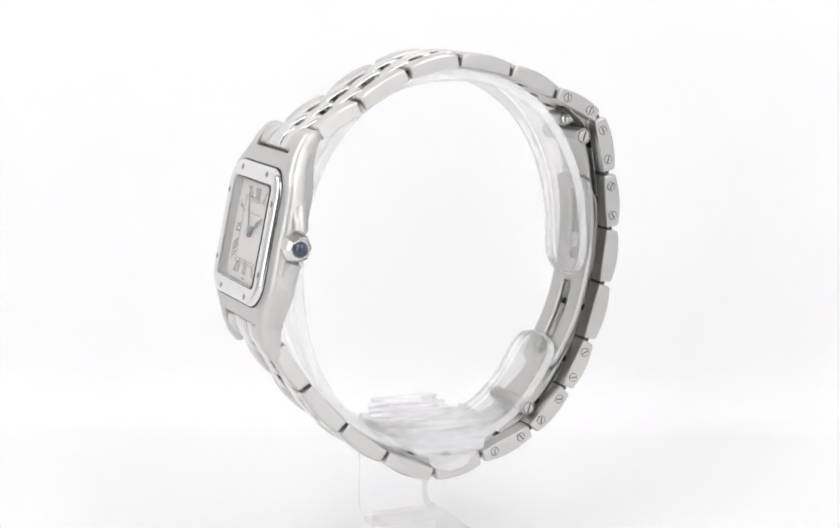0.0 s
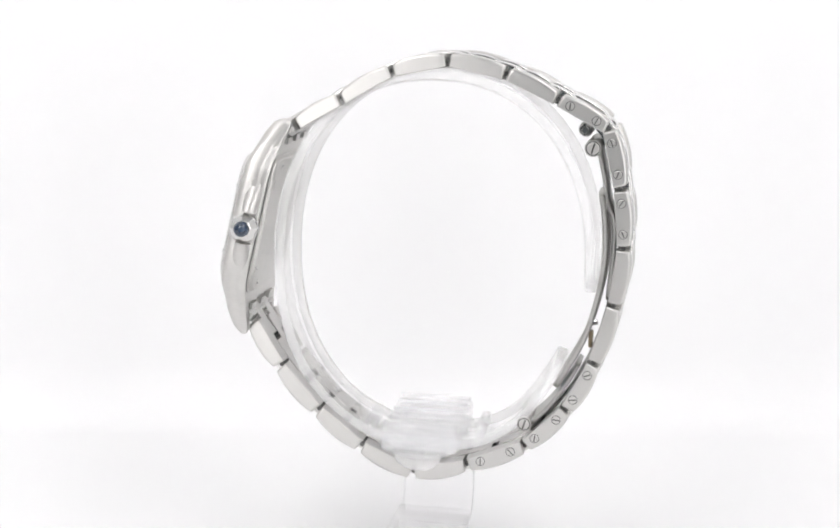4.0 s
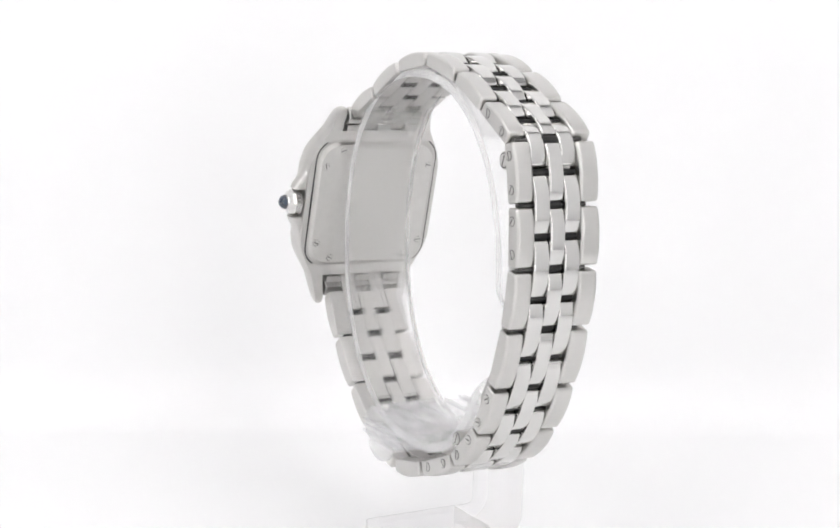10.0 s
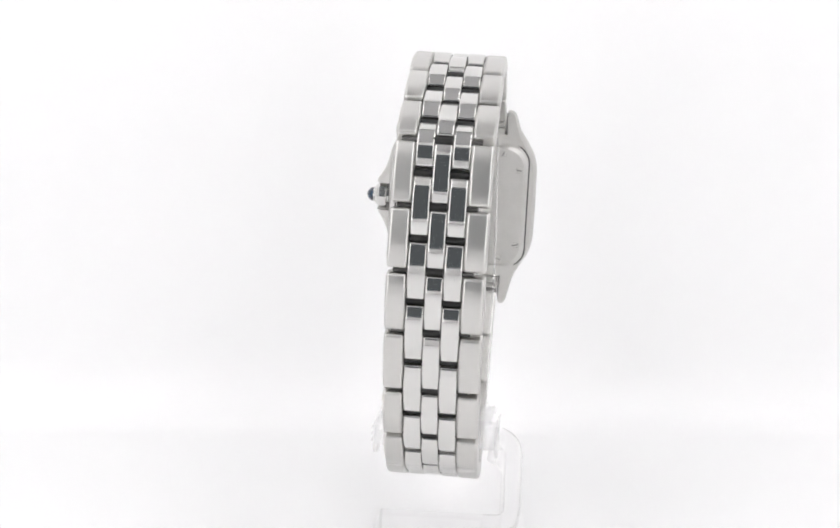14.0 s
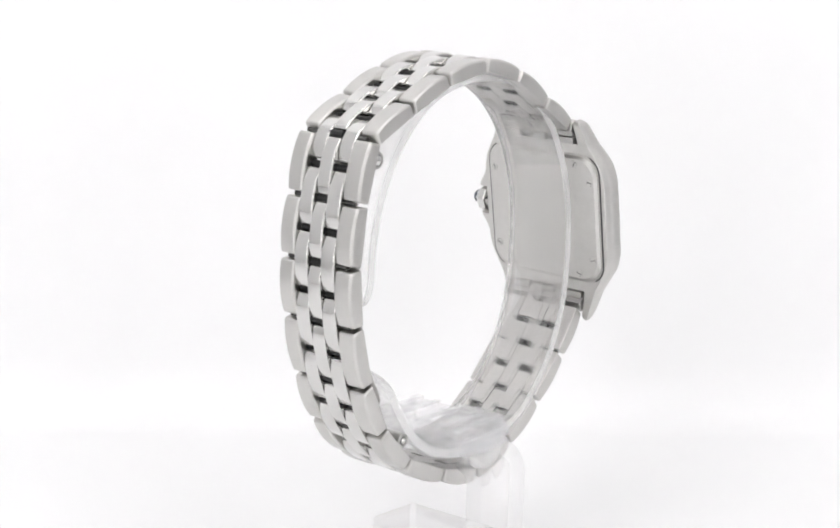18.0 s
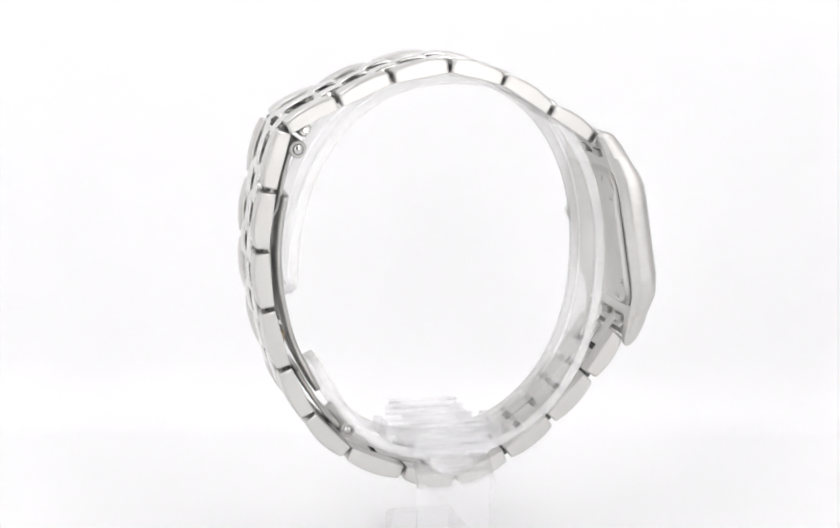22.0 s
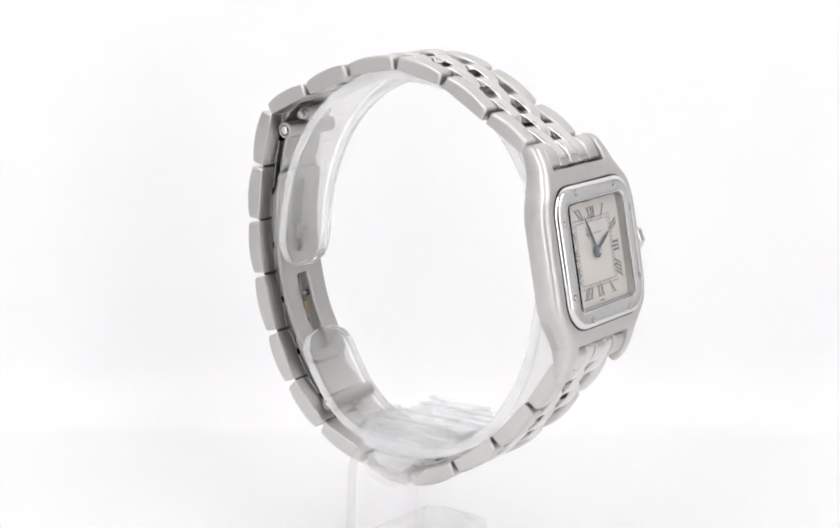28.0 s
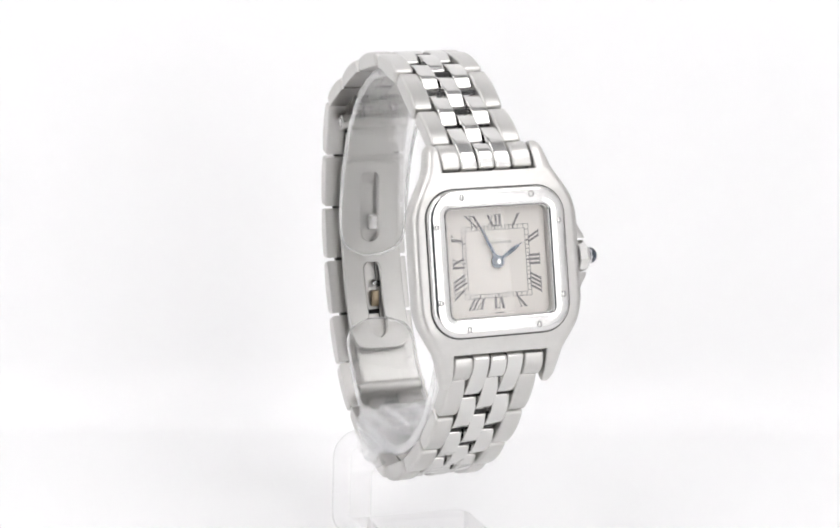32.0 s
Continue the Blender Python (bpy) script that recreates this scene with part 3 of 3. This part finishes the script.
def cuff_edge(y, side):
    """The pale highlight strip along one side, drawn in over the rounded ends."""
    rings = []
    for i in range(CUFF_STEPS + 1):
        p, o = cuff_spot(CUFF_START + (CUFF_END - CUFF_START) * i / CUFF_STEPS)
        e = min(i, CUFF_STEPS - i)
        s = 0.0 if e > 5 else (1 - math.sqrt(1 - (1 - e / 5.0) ** 2)) * 3.4
        rings.append([p + o * d + Vector((0, y - side * s + side * q, 0)) for q, d in ((0.02, -0.28), (0.14, -0.28), (0.14, -1.42), (0.02, -1.42))])
    return loft(bmesh.new(), rings)


def cuff_end(a, ahead):
    """The pale highlight strip across one rounded end."""
    p, o = cuff_spot(a)
    t = Vector((-o.z, 0, o.x)) * ahead
    return loft(bmesh.new(), [[p + o * d + t * q + Vector((0, y, 0)) for q, d in ((0.02, -0.28), (0.14, -0.28), (0.14, -1.42), (0.02, -1.42))] for y in (0.5, 3.6)])


cuff = part("cuff", cuff_mesh(), acrylic, stand, "open oval cuff of clear acrylic")


# Added strips carry the edge highlights in their own pale colour.
for y, side in ((-2.9, -1), (7.0, 1)):
    part("cuff_edge", cuff_edge(y, side), whitened_acrylic, stand, "pale strip painting the bright edge of the cuff")


for a, ahead in ((CUFF_START, -1), (CUFF_END, 1)):
    part("cuff_edge", cuff_end(a, ahead), whitened_acrylic, stand, "pale strip painting the bright edge of the cuff")


def block_mesh():
    bm = bmesh.new()
    prof = []
    for k in range(13):
        x = -5.2 + 10.4 * k / 12
        prof.append((x - 0.5, 13.7 + 1.35 * (x / 5.2) ** 2))
    prof += [(4.7, 18.0), (4.2, 18.35), (2.6, 18.35), (2.2, 18.0), (-3.2, 18.0), (-3.6, 18.35), (-5.2, 18.35), (-5.7, 18.0)]
    rings = []
    for y, s in ((-7.3, 0.35), (-6.95, 0.0), (-2.0, 0.0), (3.0, 0.0), (8.65, 0.0), (9.0, 0.35)):
        rings.append([(-0.5 + (x + 0.5) * (1 - s * 0.07), y, 16 + (z - 16) * (1 - s * 0.15)) for x, z in prof])
    return loft(bm, rings)


part("block", block_mesh(), thick_acrylic, stand, "clear ridged clamp block")
for y, h in ((-6.3, 0.45), (-3.2, 0.3), (1.2, 0.35), (5.2, 0.3), (8.1, 0.45)):
    part("ridge", box(bmesh.new(), -5.5, 4.5, y - 0.55, y + 0.55, 18.36, 18.36 + h, 0.16), thick_acrylic, stand)
for y0, y1 in ((-7.75, -7.32), (9.02, 9.45)):
    for z0, z1 in ((15.2, 15.65), (16.15, 16.5), (17.0, 17.3)):
        part("ridge", box(bmesh.new(), -5.6, 4.6, y0, y1, z0, z1, 0.12), thick_acrylic, stand)
    arc = [(-0.5 + 3.2 * math.cos(radians(180 + 180 * k / 14)), 14.5 + 2.1 * math.sin(radians(180 + 180 * k / 14))) for k in range(15)]
    part("lens", loft(bmesh.new(), [[(x, y, z) for x, z in arc] for y in (y0, y1)]), whitened_acrylic, stand, "half-moon pad on the end of the clamp block")


def stem_mesh():
    path = [(7.42, 1.1), (9.2, 1.1)]
    for k in range(1, 8):
        a = radians(90 * k / 8)
        path.append((9.2 + 2.3 * math.sin(a), 3.4 - 2.3 * math.cos(a)))
    path += [(11.5, 3.4), (11.5, 8), (11.5, 11.3)]
    for k in range(1, 8):
        a = radians(90 * k / 8)
        path.append((8.9 + 2.6 * math.cos(a), 11.6 + 2.6 * math.sin(a)))
    path.append((9.05, 14.45))
    rings = []
    n = len(path)
    for i, (y, z) in enumerate(path):
        p = Vector((0, y, z))
        q0, q1 = path[max(0, i - 1)], path[min(n - 1, i + 1)]
        t = Vector((0, q1[0] - q0[0], q1[1] - q0[1])).normalized()
        o = Vector((0, -t.z, t.y))
        h, c = 1.3, 0.3
        rings.append([p + o * q + Vector((x - 0.3, 0, 0)) for x, q in ((-5.1, -h + c), (-5.1 + c, -h), (5.1 - c, -h), (5.1, -h + c), (5.1, h - c), (5.1 - c, h), (-5.1 + c, h), (-5.1, h - c))])
    return loft(bmesh.new(), rings)


part("stem", stem_mesh(), sheet_acrylic, stand, "bent strip of clear acrylic as stem")


def foot_mesh():
    """A thick plate with rounded corners at its free end and a polished rim."""
    plan = [(-5.4, 7.4), (4.8, 7.4)]
    for x, r, a0 in ((2.4, 2.4, 0), (-4.6, 0.8, -90)):
        plan += [(x + r * math.cos(radians(a0 - 15 * k)), -7.4 + r + r * math.sin(radians(a0 - 15 * k))) for k in range(7)]
    rings = []
    for z, inset in ((FLOOR, 0.3), (FLOOR + 0.3, 0.0), (2.1, 0.0), (2.33, 0.08), (2.4, 0.3)):
        rings.append([(-0.3 + (x + 0.3) * (1 - inset / 5.1), y * (1 - inset / 7.4), z) for x, y in plan])
    return loft(bmesh.new(), rings)


part("foot", foot_mesh(), sheet_acrylic, stand, "thick clear acrylic foot on the white floor")
for x in (-8.2, 7.2):
    part("tab", box(bmesh.new(), x - 0.6, x + 0.6, -2.2, 5.2, 15.9, 17.9, 0.3), thick_acrylic, stand, "small clear stop beside the block")
for ob in stand.children:
    ob.visible_shadow = False

# ---- the turn ----
TURN = [(t, 25.58 - 8.597 * t) for t in range(0, 33, 4)]


def motions():
    lean = pose(0, 0.0021, 0.0456, -1.6)
    walk(watch, [(t, pose(0, 0, 0, 0, 0, a) @ lean) for t, a in TURN])
    walk(stand, [(t, pose(0, 0, 0, 0, 0, a)) for t, a in TURN])


motions()
